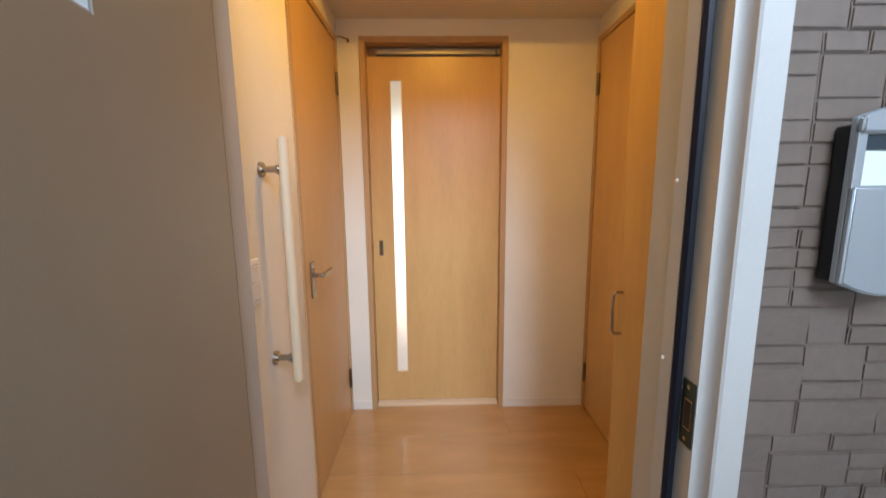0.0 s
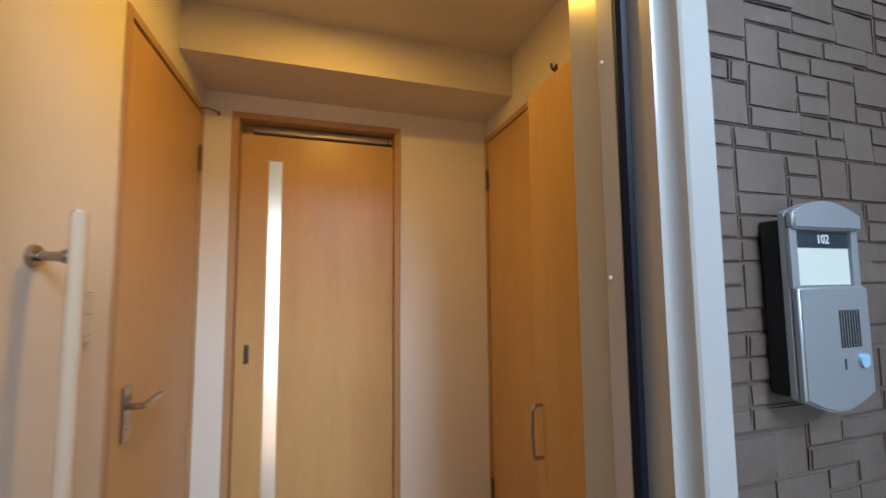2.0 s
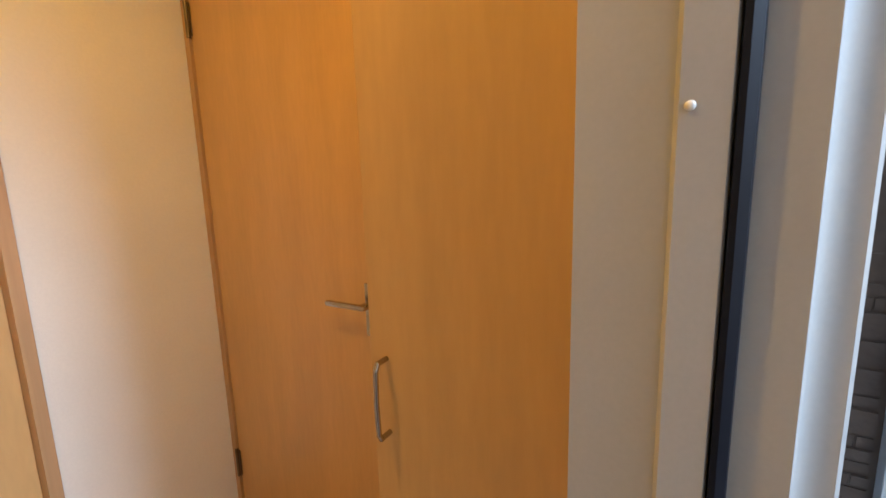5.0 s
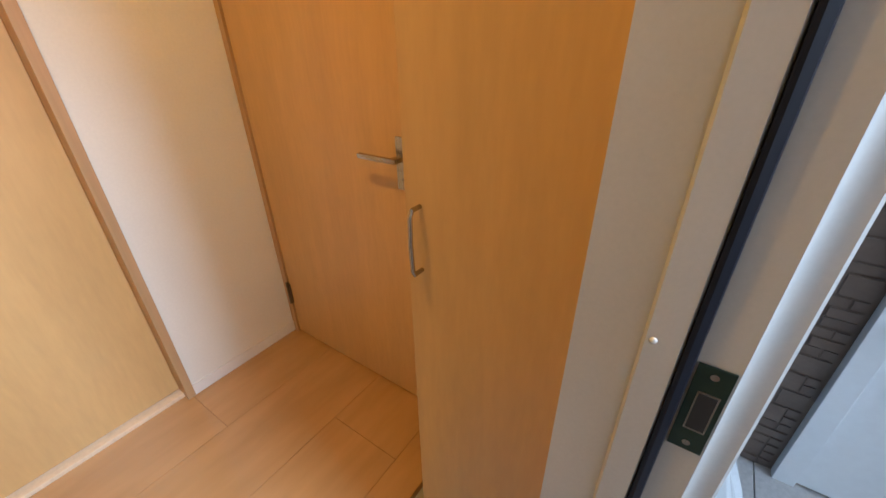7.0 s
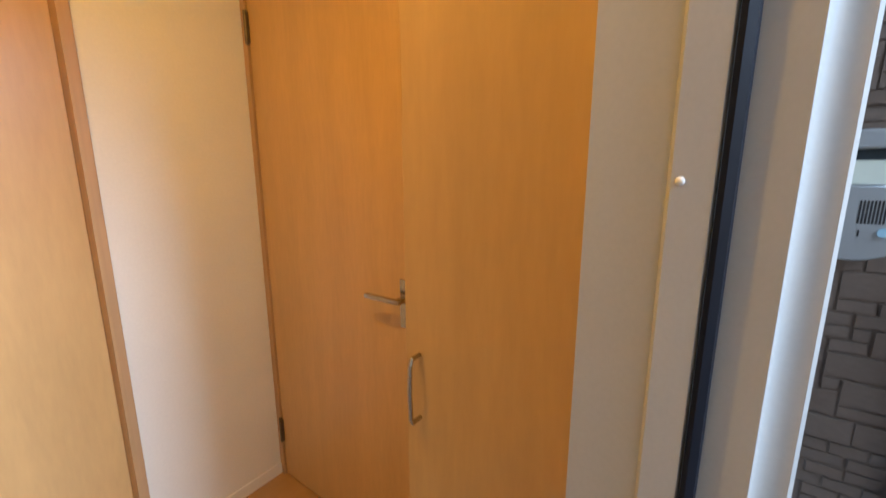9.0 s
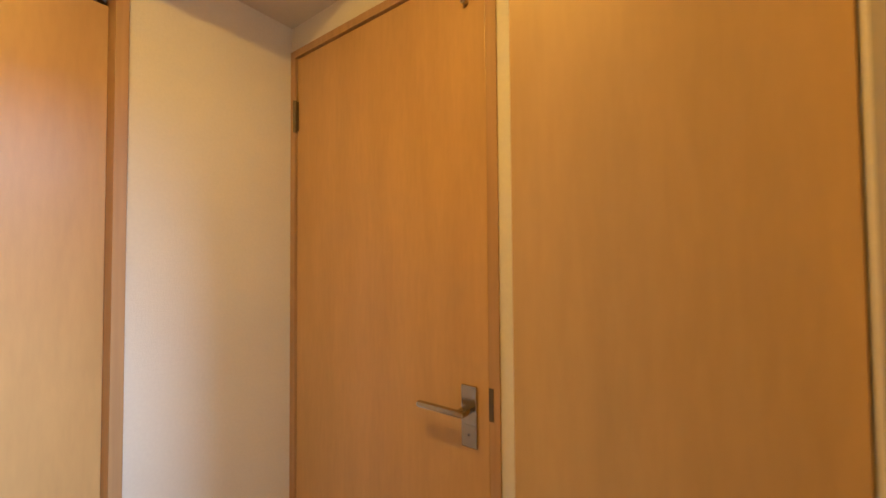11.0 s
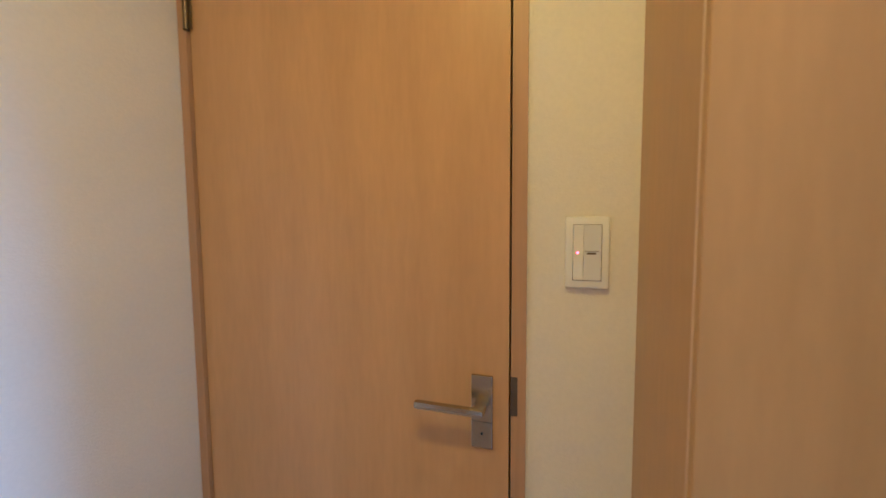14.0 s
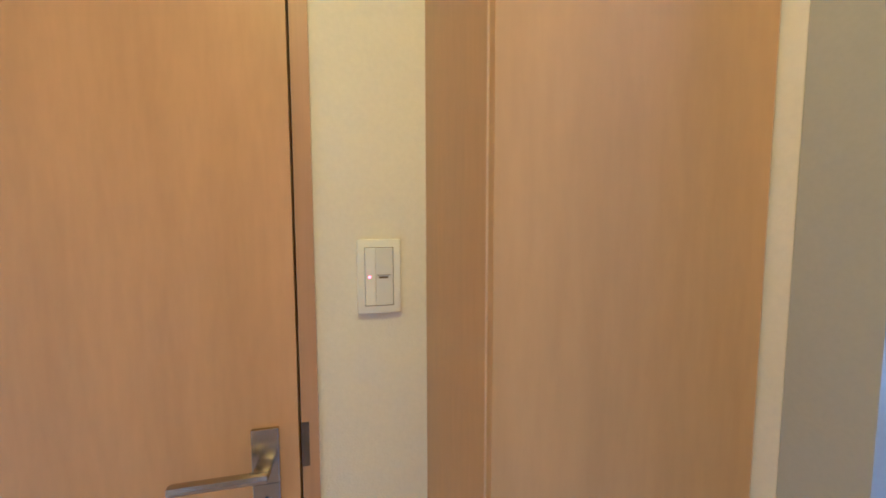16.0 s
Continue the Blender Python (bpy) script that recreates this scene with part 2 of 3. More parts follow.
structure("ceiling_porch", boxes((XL - 0.9, 1.55, 0.7, YO, 2.62, 2.75)), CEIL, "plain porch soffit above the front door", "ceiling")

# Unseen wall, added to block low and left skylight; its top steps down right.
structure("sky_blocker_opposite", boxes((-12.0, -0.1, -6.3, -6.0, GZ - 0.02, 9.0), (-0.1, 12.0, -6.3, -6.0, GZ - 0.02, 3.4)), TILE, "added unseen pale wall that cuts off skylight across from the front door", "wall")
# Added out of view to shut out sidelong daylight from the left of the porch.
structure("sky_blocker_porch", boxes((-1.4, -1.25, -0.5, 1.5, GZ, 3.0)), JOINT, "added unseen wall that keeps skylight off the porch side", "wall")

# living room behind the sliding door
structure("wall_room", boxes((-1.6, -1.5, 3.12, 6.0, 0, 2.4), (2.2, 2.3, 3.12, 6.0, 0, 2.4), (-1.5, -0.6, 5.95, 6.05, 0, 2.4),
          (1.2, 2.2, 5.95, 6.05, 0, 2.4), (-0.6, 1.2, 5.95, 6.05, 2.05, 2.4), (-1.5, XL - 0.1, 3.12, 3.2, 0, 2.4), (XR + 0.1, 2.2, 3.12, 3.2, 0, 2.4),
          (XL - 0.1, XR + 0.1, 3.125, 3.2, SZ + 0.05, 2.4)), PAPER, "cream walls of the bright room behind the sliding door", "wall")
structure("floor_room", boxes((-1.5, 2.2, 3.2, 5.95, -0.1, -0.001)), FLOOR, "orange-brown floor of the room behind the sliding door", "floor")
structure("ceiling_room", boxes((-1.6, 2.3, 3.12, 6.05, 2.4, 2.5)), CEIL, "cream ceiling of the room behind the sliding door", "ceiling")
structure("roof", boxes((-2.2, 3.2, 1.6, 6.3, 2.8, 3.0)), JOINT, "flat slab above the apartment", "roof")

# ---- front door frame ----
PROFILE = [(0.567, 1.672), (0.567, 1.603), (0.5635, 1.6), (0.565, 1.569), (0.569, 1.566), (0.581, 1.566), (0.58, 1.514), (0.5835, 1.5125), (0.587, 1.51), (0.5897, 1.5065),
           (0.5916, 1.5025), (0.593, 1.498), (0.594, 1.493), (0.5945, 1.4855), (0.598, 1.482), (0.641, 1.481), (0.643, 1.484), (0.643, 1.672)]
entry = thing("front_door_frame", "beige painted steel front door frame in the brown brick wall", "door frame")
entry["kind"] = "structure"
bm = prism(bmesh.new(), PROFILE, GZ, HEAD + 0.06)
part("jamb", bm, FRAME, entry, "", True)
bm = prism(bmesh.new(), [(JR + JL - x, y) for x, y in PROFILE], GZ, HEAD + 0.06)
part("jamb", bm, FRAME, entry, "", True)
part("head", boxes((JL, JR, 1.52, YB, HEAD, HEAD + 0.06), bevel=0.002), FRAME, entry)
part("threshold", boxes((JL, JR, 1.49, 1.60, GZ, GZ + 0.018), bevel=0.003), NICKEL, entry, "metal threshold strip")
for sx in (1, -1):
    fx = lambda x: x if sx > 0 else JR + JL - x
    g = prism(bmesh.new(), [(fx(x), y) for x, y in [(0.5645, 1.5655), (0.5645, 1.561), (0.568, 1.554), (0.576, 1.552), (0.5795, 1.556), (0.5795, 1.5655)]], GZ, HEAD)
    part("gasket", g, RUBBER, entry, "black rubber door gasket")
for z in (1.602, 1.271, 0.94, 0.61):
    bm = bmesh.new()
    bmesh.ops.create_uvsphere(bm, u_segments=14, v_segments=8, radius=0.0038, matrix=pose(0.5635, 1.593, z) @ Matrix.Diagonal((0.55, 1, 1, 1)))
    part("screw_cap", bm, PLASTIC, entry, "", True)
st = part("strike_plate", boxes((0.5775, 0.5797, 1.5165, 1.5495, 0.8, 0.922), bevel=0.0006), STRIKE, entry, "dark green metal strike plate")
part("strike_hole", boxes((0.5768, 0.5778, 1.523, 1.540, 0.835, 0.885), bevel=0.0003), BLACK, st)
part("strike_rim", boxes((0.577, 0.5776, 1.5215, 1.5415, 0.832, 0.8345), (0.577, 0.5776, 1.5215, 1.5415, 0.8855, 0.888), (0.577, 0.5776, 1.5215, 1.523, 0.8345, 0.8855),
     (0.577, 0.5776, 1.540, 1.5415, 0.8345, 0.8855)), NICKEL, st)
for z in (0.812, 0.911):
    part("screw", cyl(bmesh.new(), (0.5765, 1.533, z), (0.578, 1.533, z), 0.004), NICKEL, st)

# ---- front door leaf, swung out ----
leaf = thing("front_door_leaf", "taupe steel front door with small square windows, standing open", "door", at=pose(-0.2, 1.545, 0, 0, 0, 7))


def leaf_face():
    """Inner face at local x = 0, hinge edge at y = 0, free edge at y = -0.82; windows are cut through."""
    cols, rows = (0.262, 0.38, 0.498), (1.18, 1.297, 1.414, 1.531, 1.648)
    size = 0.088
    ys = [0.0, *[v for c in cols for v in (c, c + size)], 0.82]
    zs = [GZ + 0.02, *[v for r in rows[2:] for v in (r, r + size)], HEAD - 0.005]
    bm = bmesh.new()
    for i in range(len(ys) - 1):
        for j in range(len(zs) - 1):
            if i % 2 and j % 2:
                continue
            box(bm, -0.04, 0, -ys[i + 1], -ys[i], zs[j], zs[j + 1])
    bmesh.ops.remove_doubles(bm, verts=bm.verts[:], dist=1e-5)
    seen = {}
    for f in bm.faces[:]:
        c = f.calc_center_median()
        seen.setdefault((round(c.x, 4), round(c.y, 4), round(c.z, 4)), []).append(f)
    bmesh.ops.delete(bm, geom=[f for fs in seen.values() if len(fs) > 1 for f in fs], context="FACES")
    part("panel", bm, LEAF, leaf)
    for c in cols:
        for r in rows[2:]:
            a, b, lo, hi = -c - size, -c, r, r + size
            w = part("window", boxes((-0.037, -0.002, a, a + 0.003, lo, hi), (-0.037, -0.002, b - 0.003, b, lo, hi), (-0.037, -0.002, a + 0.003, b - 0.003, lo, lo + 0.003),
                     (-0.037, -0.002, a + 0.003, b - 0.003, hi - 0.003, hi)), FRAME, leaf, "small square window with pale reveal")
            part("pane", boxes((-0.034, -0.03, -c - size + 0.003, -c - 0.003, r + 0.003, r + size - 0.003)), DUSK, w)


leaf_face()
part("edge_seal", boxes((-0.038, -0.004, 0.0005, 0.012, GZ + 0.03, HEAD - 0.01)), RUBBER, leaf, "black edge seal")
for z in (0.25, 1.05, 1.8):
    part("hinge", cyl(bmesh.new(), (-0.048, 0.004, z - 0.05), (-0.048, 0.004, z + 0.05), 0.009), NICKEL, leaf)


# ---- interior doors ----
def lever(parent, x, yc, z, face, toward):
    """Lever set on a wall face at x; face: way out of the wall along x; toward: way of the lever along y."""
    h = part("handle_plate", boxes((min(x, x + face * 0.008), max(x, x + face * 0.008), yc - 0.021, yc + 0.021, z - 0.09, z + 0.055), bevel=0.002), NICKEL, parent, "satin nickel lever handle plate")
    bm = bmesh.new()
    box(bm, min(x + face * 0.006, x + face * 0.047), max(x + face * 0.006, x + face * 0.047), yc - 0.0125, yc + 0.0125, z - 0.0075, z + 0.0075, bevel=0.0055)
    part("neck", bm, NICKEL, h, "", True)
    xa = x + face * 0.046
    bm = bmesh.new()
    box(bm, xa - 0.008, xa + 0.008, min(yc - toward * 0.012, yc + toward * 0.125), max(yc - toward * 0.012, yc + toward * 0.125), z - 0.0075, z + 0.0075, bevel=0.0062)
    part("lever", bm, NICKEL, h, "", True)
    part("plate_seam", boxes((min(x + face * 0.007, x + face * 0.0084), max(x + face * 0.007, x + face * 0.0084), yc - 0.0205, yc + 0.0205, z - 0.0368, z - 0.036)), BRONZE, h)
    part("lock_turn", cyl(bmesh.new(), (x + face * 0.006, yc, z - 0.06), (x + face * 0.0092, yc, z - 0.06), 0.0022), BLACK, h)


def hinge(parent, x, y, z, face):
    h = part("hinge", cyl(bmesh.new(), (x + face * 0.006, y, z - 0.055), (x + face * 0.006, y, z + 0.055), 0.0065), BRONZE, parent, "dark bronze hinge", True)
    part("hinge_leaf", boxes((min(x, x + face * 0.004), max(x, x + face * 0.004), y - 0.012, y + 0.012, z - 0.05, z + 0.05)), BRONZE, h)


def side_door(name, x, face, y0, y1, top, latch_y, toward, hinge_y, label):
    """A flush veneer door in a side wall; y0 to y1 is the leaf."""
    d = thing(name, label, "door")
    d["kind"] = "structure"
    inn = lambda a: x - face * a
    xs = lambda a, b: (min(inn(a), inn(b)), max(inn(a), inn(b)))
    part("door_leaf", boxes((*xs(0.002, 0.036), y0 + 0.005, y1 - 0.004, 0.006, top - 0.004), bevel=0.0015), VENEER, d)
    far = min(y1 + 0.025, YF - 0.001)
    part("casing", boxes((*xs(-0.006, 0.1), y0 - 0.027, y0, 0, top + 0.025), (*xs(-0.006, 0.1), y1, far, 0, top + 0.025),
         (*xs(-0.006, 0.1), y0, y1, top, top + 0.025)), CASING, d)
    # Black stops and an added black sheet put the shade into the door gaps.
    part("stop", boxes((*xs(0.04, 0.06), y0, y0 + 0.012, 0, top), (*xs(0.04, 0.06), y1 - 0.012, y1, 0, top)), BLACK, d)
    part("back", boxes((*xs(0.062, 0.09), y0, y1, 0, top)), BLACK, d, "black sheet added behind the closed door to darken its gaps")
    lever(d, inn(0.002), latch_y, 0.93, face, toward)
    for z in (1.79, 0.22):
        hinge(d, x, hinge_y, z, face)
    return d


left_door = side_door("door_1", XL, 1, LD0, LD1, LDT, LD0 + 0.085, 1, LD1 - 0.008, "closed maple veneer door with a nickel lever in the hall")
right_door = side_door("door_2", XR, -1, RD0, RD1, RDT, RD0 + 0.056, 1, RD1 - 0.002, "closed maple veneer door with a nickel lever beside the shoe cabinet")
part("latch_strike", boxes((XR - 0.0072, XR - 0.0055, RD0 - 0.012, RD0 + 0.0005, 0.915, 0.99)), BRONZE, right_door)
part("door_knob_cap", cyl(bmesh.new(), (XR - 0.012, 2.266, 1.913), (XR + 0.004, 2.266, 1.913), 0.007), NICKEL, right_door)
hook = thing("wall_hook", "small dark metal hook on the papered wall above the door", "hook", at=pose(XR, 2.325, 2.06))
part("base", boxes((-0.005, 0, -0.011, 0.011, -0.012, 0.012), bevel=0.001), BRONZE, hook)
part("arm", tube(bmesh.new(), [(-0.003, 0, -0.004), (-0.015, 0, -0.008), (-0.02, 0, -0.002), (-0.021, 0, 0.013)], 0.0045), BRONZE, hook, "", True)
bm = tube(bmesh.new(), [(XL + 0.004, 2.925, 2.004), (XL + 0.035, 2.94, 2.008), (XL + 0.068, 2.95, 2.0)], 0.004)
bm = cyl(bm, (XL + 0.068, 2.95, 2.002), (XL + 0.068, 2.95, 1.988), 0.007)
part("door_stay", bm, BRONZE, left_door, "dark bent metal stay")

# ---- sliding door ----
slide = thing("door_3", "closed maple sliding door with a tall frosted glass slit", "sliding door")
slide["kind"] = "structure"
casing = part("casing", boxes((SX0, SX0 + 0.028, YF - 0.01, YF + 0.125, 0, SZ), (SX1 - 0.028, SX1, YF - 0.01, YF + 0.125, 0, SZ),
              (SX0 + 0.028, SX1 - 0.028, YF - 0.01, YF + 0.125, SZ - 0.028, SZ), bevel=0.0015), CASING, slide)
IX0, IX1 = SX0 + 0.028, SX1 - 0.028
DY, G0, G1, GB, GT, DT = 3.05, -0.097, -0.036, 0.205, 1.832, 1.95
part("door_leaf", boxes((IX0 + 0.001, G0, DY, DY + 0.034, 0.026, DT), (G1, IX1 - 0.001, DY, DY + 0.034, 0.026, DT), (G0, G1, DY, DY + 0.034, 0.026, GB), (G0, G1, DY, DY + 0.034, GT, DT)), VENEER, slide)
part("sill", boxes((IX0, IX1, 3.02, 3.1, 0, 0.017), bevel=0.002), EDGE, slide)
part("glass_slit", boxes((G0, G1, DY + 0.008, DY + 0.014, GB, GT)), FROST, slide, "frosted glass strip lit from behind").visible_shadow = False
part("glass_bead", boxes((G0 - 0.002, G0 + 0.002, DY - 0.002, DY + 0.006, GB, GT), (G1 - 0.002, G1 + 0.002, DY - 0.002, DY + 0.006, GB, GT)), EDGE, slide)
rail = part("track_rail", boxes((IX0 + 0.05, IX1 - 0.004, DY + 0.002, DY + 0.03, 1.96, 1.995), (IX0 + 0.05, IX1 - 0.004, DY - 0.006, DY + 0.002, 1.963, 1.968), bevel=0.001), ALU, slide, "silver top track of the sliding door")
part("rail_end", boxes((IX1 - 0.03, IX1 - 0.02, DY - 0.009, DY + 0.004, 1.958, 1.986)), BRONZE, rail)
part("track_pocket", boxes((IX0, IX1, DY + 0.034, DY + 0.06, 1.95, SZ - 0.028)), CASING, slide)
pull = part("finger_pull", boxes((-0.18, -0.158, DY - 0.002, DY + 0.001, 0.9, 0.985), bevel=0.0006), NICKEL, slide, "nickel recessed finger pull")
part("pull_recess", boxes((-0.175, -0.163, DY - 0.0028, DY - 0.0015, 0.907, 0.978)), BRONZE, pull)

# ---- shoe cabinet ----
CX0, CY0, CY1, CTOP = 0.686, 1.679, 1.998, 1.755
cab = thing("shoe_cabinet", "tall maple veneer shoe cabinet with a closed door against the wall", "cabinet")
part("side_panel", boxes((CX0, XR - 0.001, CY1 - 0.018, CY1, GZ, CTOP - 0.018)), VENEER_RELIT, cab)
part("side_panel", boxes((CX0, XR - 0.001, CY0, CY0 + 0.018, GZ, CTOP - 0.018)), VENEER_RELIT, cab)
part("front_edge", boxes((CX0 - 0.0015, CX0, CY1 - 0.018, CY1, GZ, CTOP - 0.018)), EDGE, cab, "pale front edge band")
part("top_panel", boxes((CX0, XR - 0.001, CY0, CY1, CTOP - 0.018, CTOP)), VENEER_RELIT, cab)
part("back_panel", boxes((XR - 0.008, XR - 0.0015, CY0 + 0.018, CY1 - 0.018, GZ + 0.06, CTOP - 0.018)), SHELF, cab)
part("plinth", boxes((CX0 + 0.03, CX0 + 0.045, CY0 + 0.018, CY1 - 0.018, GZ, 0.06)), VENEER_RELIT, cab)
for z in (0.06, 0.3, 0.52, 0.74, 0.96, 1.18, 1.40, 1.6):
    part("shelf", boxes((CX0 + 0.02, XR - 0.009, CY0 + 0.019, CY1 - 0.019, z, z + 0.015), bevel=0.001), SHELF, cab, "pale grey shelf board")
cd = part("cabinet_door", boxes((CX0 - 0.017, CX0 - 0.0025, CY0 - 0.005, CY1 - 0.001, 0.05, CTOP - 0.002), bevel=0.0012), VENEER_RELIT, cab)
hx, hy = CX0 - 0.017, 1.966
bm = tube(bmesh.new(), [(hx + 0.002, hy, 0.965), (hx - 0.022, hy, 0.965), (hx - 0.027, hy, 0.955), (hx - 0.029, hy, 0.905), (hx - 0.027, hy, 0.853), (hx - 0.022, hy, 0.843), (hx + 0.002, hy, 0.843)], 0.0042)
part("handle", bm, NICKEL, cd, "curved satin nickel pull handle", True)

# ---- handrail ----
rail = thing("handrail", "vertical pale wooden handrail on the papered wall", "handrail")
bm = cyl(bmesh.new(), (-0.288, 2.02, 0.685), (-0.288, 2.02, 1.41), 0.0145, seg=28)
bmesh.ops.bevel(bm, geom=[e for e in bm.edges if abs((e.verts[0].co - e.verts[1].co).z) < 1e-6], offset=0.006, segments=3, affect="EDGES")
part("bar", bm, RAILWOOD, rail, "", True)
for z in (1.32, 0.762):
    b = part("bracket", cyl(cyl(bmesh.new(), (XL, 2.02, z), (XL + 0.008, 2.02, z), 0.022, 0.02), (XL + 0.006, 2.02, z), (-0.3, 2.02, z), 0.009), NICKEL, rail, "satin metal bracket", True)
    part("saddle", cyl(bmesh.new(), (-0.312, 2.02, z), (-0.302, 2.02, z), 0.012, 0.015), NICKEL, b)


# ---- switches ----
def switch(name, label, m, sensor):
    """Wall switch about its middle; the wall lies behind local x = 0 and the face looks along local -x."""
    s = thing(name, label, "switch", at=m)
    part("cover_plate", boxes((-0.011, 0, -0.036, 0.036, -0.062, 0.062), bevel=0.0055), PLASTIC, s, "", True)
    part("key_gap", boxes((-0.0116, -0.008, -0.0236, 0.0236, -0.0486, 0.0486)), NICKEL, s)
    if sensor:
        part("sensor_strip", boxes((-0.0135, -0.01, 0.0062, 0.0225, -0.0475, 0.0475), bevel=0.0012), PLASTIC, s)
        key = part("key", boxes((-0.013, -0.01, -0.0225, 0.006, -0.0475, 0.0475), bevel=0.0012), GREYKEY, s)
        part("indicator", boxes((-0.0142, -0.0132, 0.014, 0.0172, -0.0016, 0.0016)), LED, s, "small red lamp")
        part("legend", boxes((-0.0137, -0.0127, -0.019, 0.004, 0.0022, 0.0034)), NICKEL, key, "thin grey slot")
        part("legend", boxes((-0.0137, -0.0127, -0.0145, 0.0005, -0.0028, 0.0006)), BRONZE, key, "row of tiny grey print")
    else:
        part("key", boxes((-0.0135, -0.01, -0.022, 0.022, 0.001, 0.047), bevel=0.0012), GREYKEY, s)
        part("key", boxes((-0.0135, -0.01, -0.022, 0.022, -0.047, -0.001), bevel=0.0012), GREYKEY, s)


switch("light_switch", "white wall switch with a small red lamp beside the shoe cabinet", pose(XR, 2.079, 1.226), True)
switch("light_switch", "white wall switch beside the handrail", pose(XL, 1.91, 1.02, 0, 0, 180), False)
switch("light_switch", "white wall switch behind the handrail beside the door", pose(XL, 2.175, 1.2, 0, 0, 180), False)

# ---- downlight ----
dl = thing("downlight", "round warm recessed ceiling downlight, switched on", "ceiling light", at=pose(LAMP[0], LAMP[1], ZC))
bm = bmesh.new()
cyl(bm, (0, 0, -0.006), (0, 0, 0), 0.058, 0.062, seg=40)
part("trim_ring", bm, PLASTIC, dl)
part("bulb", cyl(bmesh.new(), (0, 0, -0.012), (0, 0, -0.006), 0.04, 0.046, seg=32), BULB, dl, "glowing warm lamp face")


# ---- intercoms ----
def letters(text, size, mat, parent, m):
    cu = bpy.data.curves.new("number", "FONT")
    cu.body, cu.size, cu.align_x, cu.align_y, cu.extrude = text, size, "CENTER", "CENTER", 0.0004
    ob = new("number_source", cu)
    bpy.context.view_layer.update()
    me = bpy.data.meshes.new_from_object(ob.evaluated_get(bpy.context.evaluated_depsgraph_get()))
    me.materials.clear()
    me.materials.append(mat)
    bpy.data.objects.remove(ob)
    o = new("room_number", me)
    o.parent, o.matrix_basis = parent, m
    return o


def intercom(label, m, number):
    """Door station; local x right, z up, face towards local -y, wall at y = 0; 0.14 wide, 0.28 high, about its middle."""
    t = thing("intercom", label, "intercom", at=m)
    part("backbox", boxes((-0.064, 0.064, -0.033, 0, -0.122, 0.116), bevel=0.004), BLACK, t, "black mounting box")
    w, h = 0.07, 0.141
    up = [(-w + 2 * w * i / 12, h - 0.017 + 0.017 * math.sin(math.pi * i / 12)) for i in range(13)]
    low = [(w - 2 * w * i / 12, -h + 0.02 - 0.02 * math.sin(math.pi * i / 12)) for i in range(13)]

    def slab(pts, y0, y1, bevel):
        bm = prism(bmesh.new(), [(x, -z) for x, z in pts], y0, y1)
        bmesh.ops.rotate(bm, verts=bm.verts[:], matrix=Matrix.Rotation(radians(90), 3, "X"))
        bmesh.ops.scale(bm, verts=bm.verts[:], vec=(1, 1, -1))
        bmesh.ops.recalc_face_normals(bm, faces=bm.faces[:])
        bmesh.ops.bevel(bm, geom=[e for e in bm.edges if e.calc_face_angle(0) > 1.2], offset=bevel, segments=3, affect="EDGES")
        return bm

    body = part("body", slab(up + low, 0.028, 0.0365, 0.001), SILVER, t, "silver curved cover", True)
    part("upper_cover", slab(up + [(w, 0.101), (-w, 0.101)], 0.036, 0.047, 0.003), SILVER, body, "", True)
    part("lower_cover", slab([(-w, 0.024), (w, 0.024)] + low, 0.036, 0.047, 0.003), SILVER, body, "", True)
    for sx in (-1, 1):
        part("side_rim", boxes((min(sx * 0.056, sx * w), max(sx * 0.056, sx * w), -0.041, -0.036, 0.022, 0.103), bevel=0.001), SILVER, body)
    part("number_strip", boxes((-0.054, 0.054, -0.0382, -0.036, 0.077, 0.099)), DARK, body, "dark number strip")
    part("name_card", boxes((-0.053, 0.053, -0.0378, -0.036, 0.026, 0.076)), CARD, body, "blank pale name card")
    if number:
        letters(number, 0.0175, INK, body, pose(0.0, -0.0386, 0.088, 90, 0, 0))
    for i in range(8):
        x = 0.004 + i * 0.0055
        part("grille_slot", boxes((x, x + 0.0032, -0.0475, -0.0465, -0.058, -0.008)), BLACK, body)
    part("microphone_slot", boxes((0.008, 0.011, -0.0476, -0.0465, -0.086, -0.072)), BLACK, body)
    part("call_button", cyl(bmesh.new(), (0.046, -0.0465, -0.076), (0.046, -0.0505, -0.076), 0.0095, seg=24), LENS, body, "round pale blue call button", True)


intercom("silver door intercom with number 102 on the brick wall", pose(0.815, YO - 0.006, 1.233), "102")
intercom("silver door intercom of the neighbouring flat on brick", pose(1.42 - 0.006, 1.312, 1.232, 0, 0, 90 + 180), "")

# ---- neighbouring door on the return wall ----
nd = thing("neighbour_door", "pale blue-grey steel door of the neighbouring flat", "door")
nd["kind"] = "structure"
part("frame", boxes((1.385, 1.42, 1.10, 1.155, GZ, 2.06), (1.385, 1.42, 0.22, 0.275, GZ, 2.06), (1.385, 1.42, 0.275, 1.10, 2.0, 2.06), bevel=0.002), NEIGHBOUR, nd)
part("door_leaf", boxes((1.398, 1.42, 0.278, 1.097, GZ + 0.01, 1.998), bevel=0.002), NEIGHBOUR, nd)
nh = part("handle_plate", boxes((1.392, 1.399, 1.055, 1.092, 0.595, 0.715), bevel=0.002), BLACK, nd, "dark handle plate")
part("handle_neck", cyl(bmesh.new(), (1.394, 1.07, 0.66), (1.352, 1.07, 0.66), 0.009), NICKEL, nh, "", True)
part("lever", boxes((1.344, 1.36, 0.955, 1.082, 0.651, 0.669), bevel=0.006), NICKEL, nh, "", True)

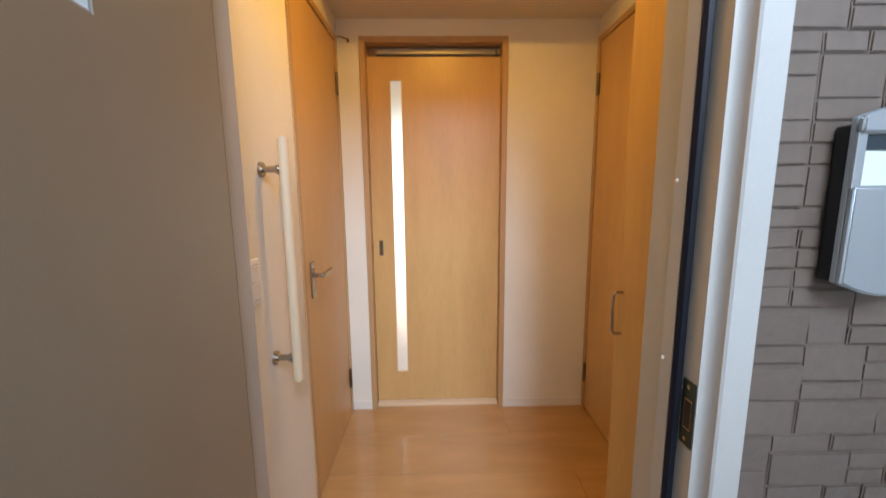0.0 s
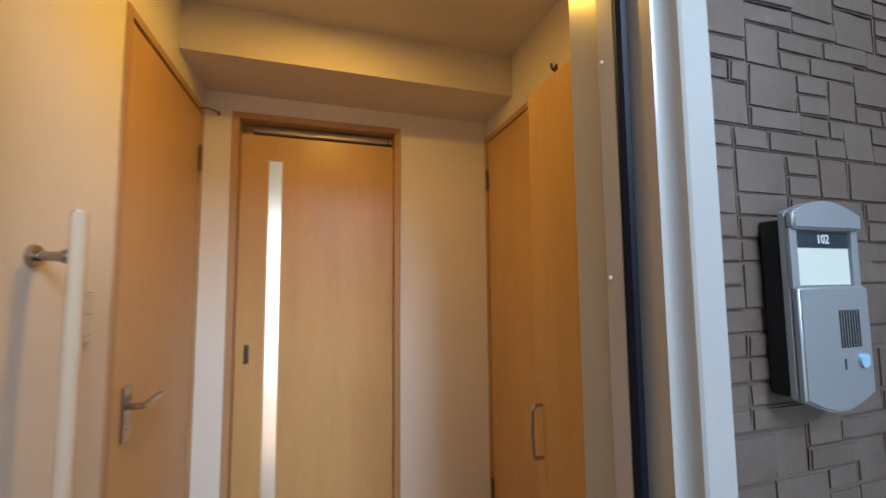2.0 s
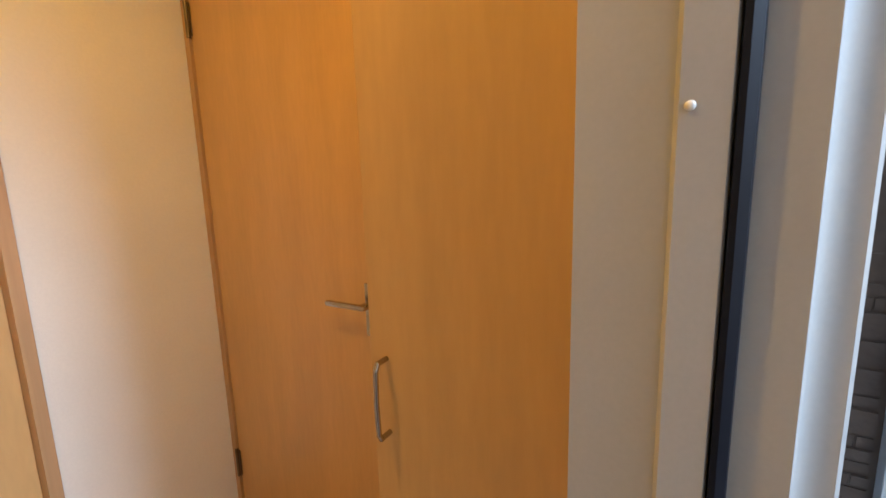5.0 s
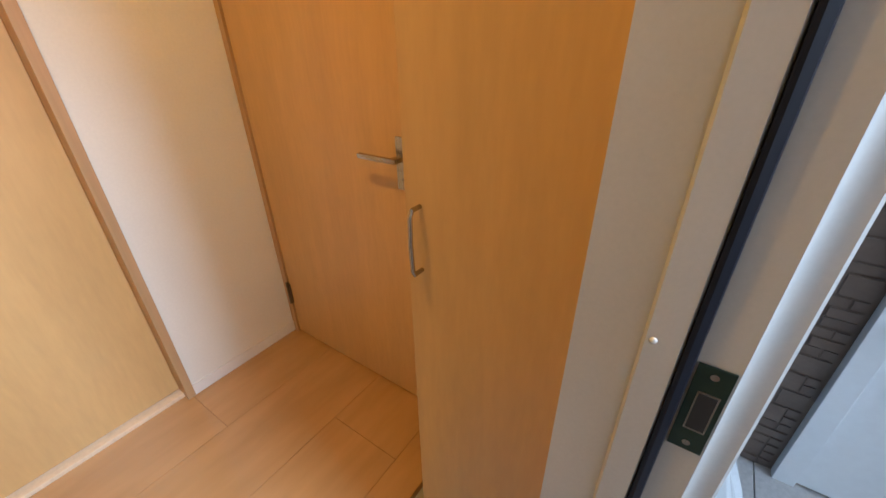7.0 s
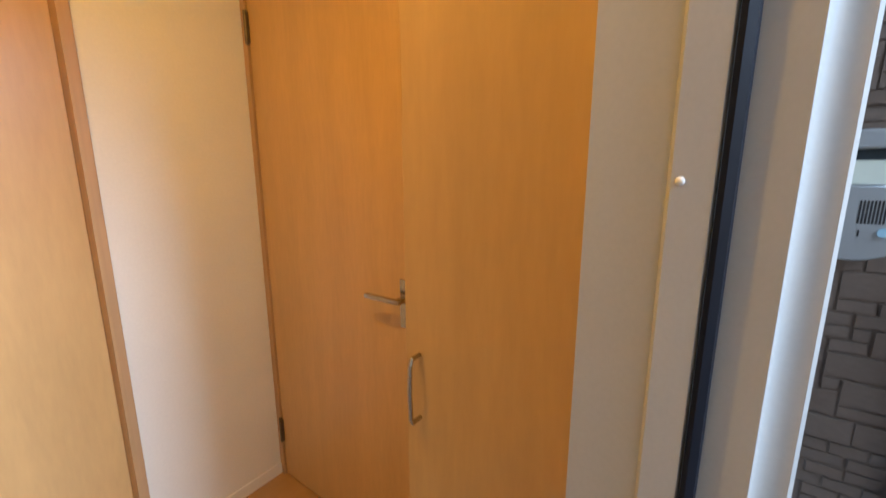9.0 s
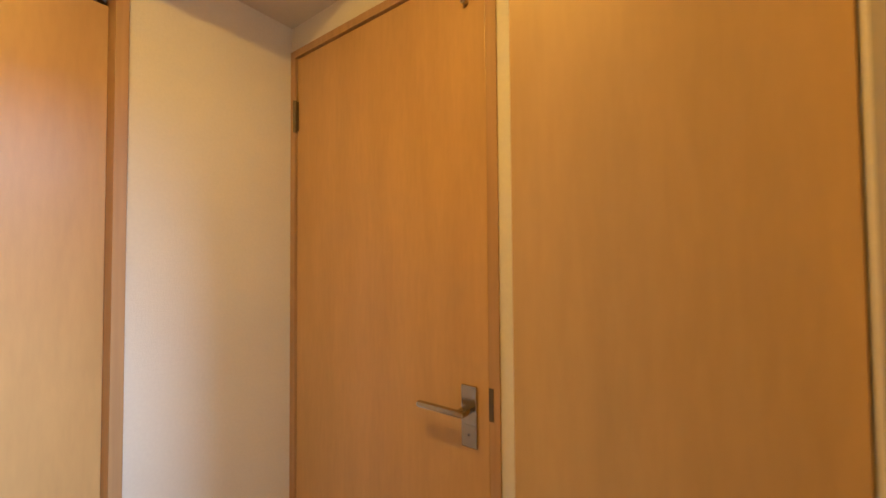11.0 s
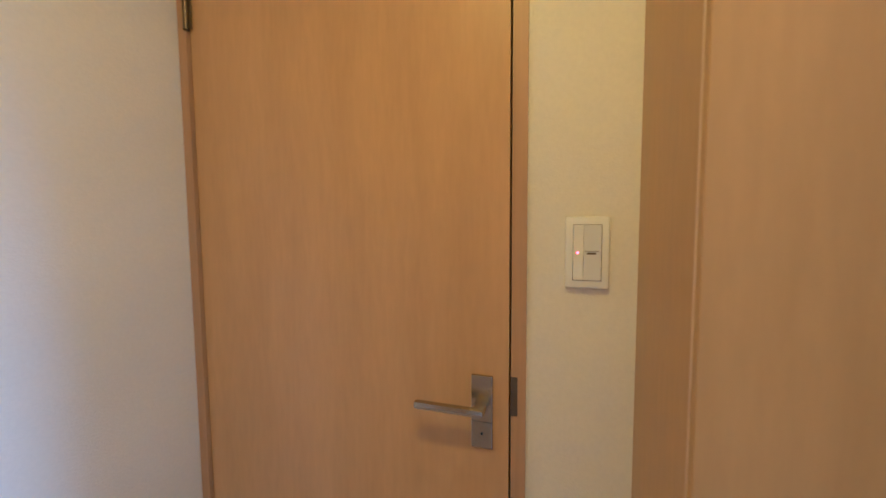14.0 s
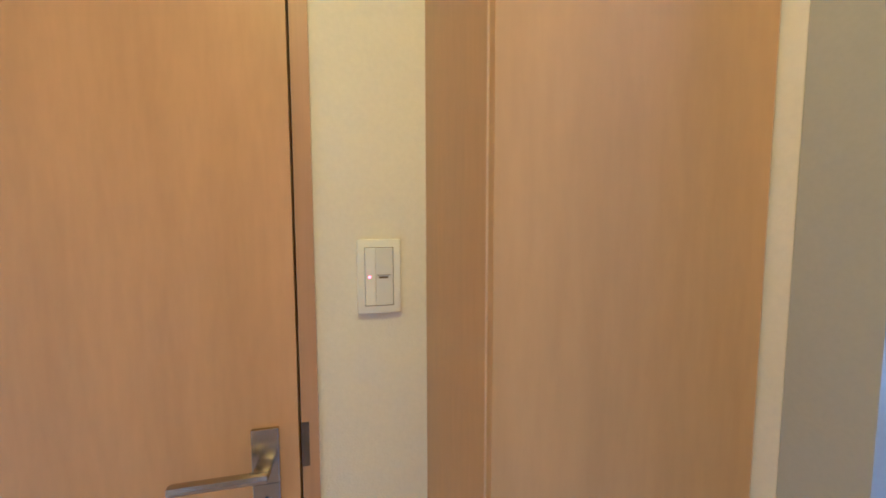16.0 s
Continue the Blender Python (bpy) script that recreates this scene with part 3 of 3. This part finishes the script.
# ---- draped plastic cover in the porch corner ----
cover = thing("plastic_cover", "pale bluish crinkled plastic cover draped in the porch corner", "plastic cover", at=pose(1.13, 1.435, GZ))
LEVELS = [(0.0, 0.19), (0.12, 0.15), (0.25, 0.1), (0.5, 0.06), (0.75, 0.045), (0.97, 0.036), (1.05, 0.026), (1.07, 0.012)]
bm = bmesh.new()
rnd = random.Random(11)
TURN = 72
phase = [rnd.uniform(0.7, 1.3) for _ in range(9)]
rings = []
for z, rad in LEVELS:
    ring = []
    for k in range(TURN):
        a = 2 * math.pi * k / TURN
        q = rad * (1 + 0.13 * math.sin(9 * a + z * 2) * phase[k // 8] + 0.05 * math.sin(23 * a - z * 5))
        ring.append(bm.verts.new((q * math.cos(a), min(q * math.sin(a), 0.062), z + (0.012 * math.sin(9 * a) if z > 0 else 0))))
    rings.append(ring)
for lo, hi in zip(rings, rings[1:]):
    for k in range(TURN):
        bm.faces.new((lo[k], lo[(k + 1) % TURN], hi[(k + 1) % TURN], hi[k]))
bm.faces.new(rings[-1])
part("sheet", bm, SHEET, cover, "", True)
part("tie", cyl(bmesh.new(), (0, 0, 1.035), (0, 0, 1.048), 0.031, seg=24), PLASTIC, cover, "white tie round the neck", True)

# ---- siding stones ----
UW, UH = 0.0355, 0.033
STONES = {}


def stone_mesh(w, h):
    if (w, h) not in STONES:
        bm = box(bmesh.new(), 0, w * UW - 0.0016, -0.004, 0, 0, h * UH - 0.0016)
        front = [e for e in bm.edges if all(v.co.y < -0.003 for v in e.verts)]
        bmesh.ops.bevel(bm, geom=front, offset=0.0028, segments=2, affect="EDGES")
        STONES[(w, h)] = mesh_of("stone", bm, BRICK, True)
    return STONES[(w, h)]


def lay(parent, turn, x0, x1, z0, z1, seed, skip, near):
    """Random ashlar on a grid; turn maps (along, out, up) to the world. Stones near the entrance are parts, the rest is one mesh."""
    rnd = random.Random(seed)
    nx, nz = int((x1 - x0) / UW), int((z1 - z0) / UH)
    used = set()
    rest = bmesh.new()
    for j in range(nz):
        for i in range(nx):
            if (i, j) in used:
                continue
            for w, h in rnd.sample([(4, 2), (3, 2), (2, 2), (3, 1), (3, 1), (2, 1), (2, 1)], 7) + [(2, 1), (1, 1)]:
                cells = [(i + a, j + b) for a in range(w) for b in range(h)]
                if i + w <= nx and j + h <= nz and not any(c in used for c in cells):
                    break
            used.update(cells)
            x, z = x0 + i * UW + 0.002, z0 + j * UH + 0.002
            if skip(x, x + w * UW, z, z + h * UH):
                continue
            m = turn @ pose(x, rnd.uniform(-0.0012, 0.0004), z, rnd.uniform(-3, 3.5), 0, rnd.uniform(-2.5, 2))
            if near(x, z):
                o = new("stone", stone_mesh(w, h))
                o.parent, o.matrix_basis = parent, m
            else:
                n = len(rest.verts)
                rest.from_mesh(stone_mesh(w, h))
                rest.verts.ensure_lookup_table()
                bmesh.ops.transform(rest, matrix=m, verts=rest.verts[n:])
    if len(rest.verts):
        o = part("stones", rest, BRICK, parent, "", True)
        o["kind"] = "stuff"


wf, wr = bpy.data.objects["wall_front"], bpy.data.objects["wall_return"]
lay(wf, pose(0, YO, 0), 0.645, 1.405, GZ, 2.61, 3, lambda a, b, c, d: False, lambda x, z: x < 1.1 and 0.95 < z < 1.95)
lay(wr, pose(1.42, 0, 0, 0, 0, -90), -1.485, -1.158, GZ, 2.61, 5, lambda a, b, c, d: False, lambda x, z: 0.1 < z < 1.7)

# ---- porch tiles ----
porch = bpy.data.objects["pavement_porch"]
TS = 0.3
tile_mesh = mesh_of("tile", boxes((0.002, TS - 0.002, 0.002, TS - 0.002, 0, 0.006), bevel=0.0012), TILE)
for i in range(11):
    for j in range(7):
        o = new("tile", tile_mesh)
        o.parent, o.matrix_basis = porch, pose(-1.58 + i * TS, -0.6 + j * TS, GZ - 0.006)

# ---- hall floor planks, laid across the hall ----
hall_floor = bpy.data.objects["floor"]
PLANK, X0, X1 = 0.29, XL - 0.1, XR + 0.1
rnd = random.Random(8)
y = STEP
while y < 3.2:
    y1 = min(y + PLANK, 3.2) if y > STEP else 2.175
    cut = rnd.uniform(X0 + 0.3, X1 - 0.3)
    for a, b in ((X0, cut), (cut, X1)):
        o = new("plank", mesh_of("plank", boxes((0.0005, b - a - 0.0005, 0.0006, y1 - y - 0.0006, 0, 0.006), bevel=0.0008), FLOOR))
        o.parent, o.matrix_basis = hall_floor, pose(a, y, -0.006)
    y = y1
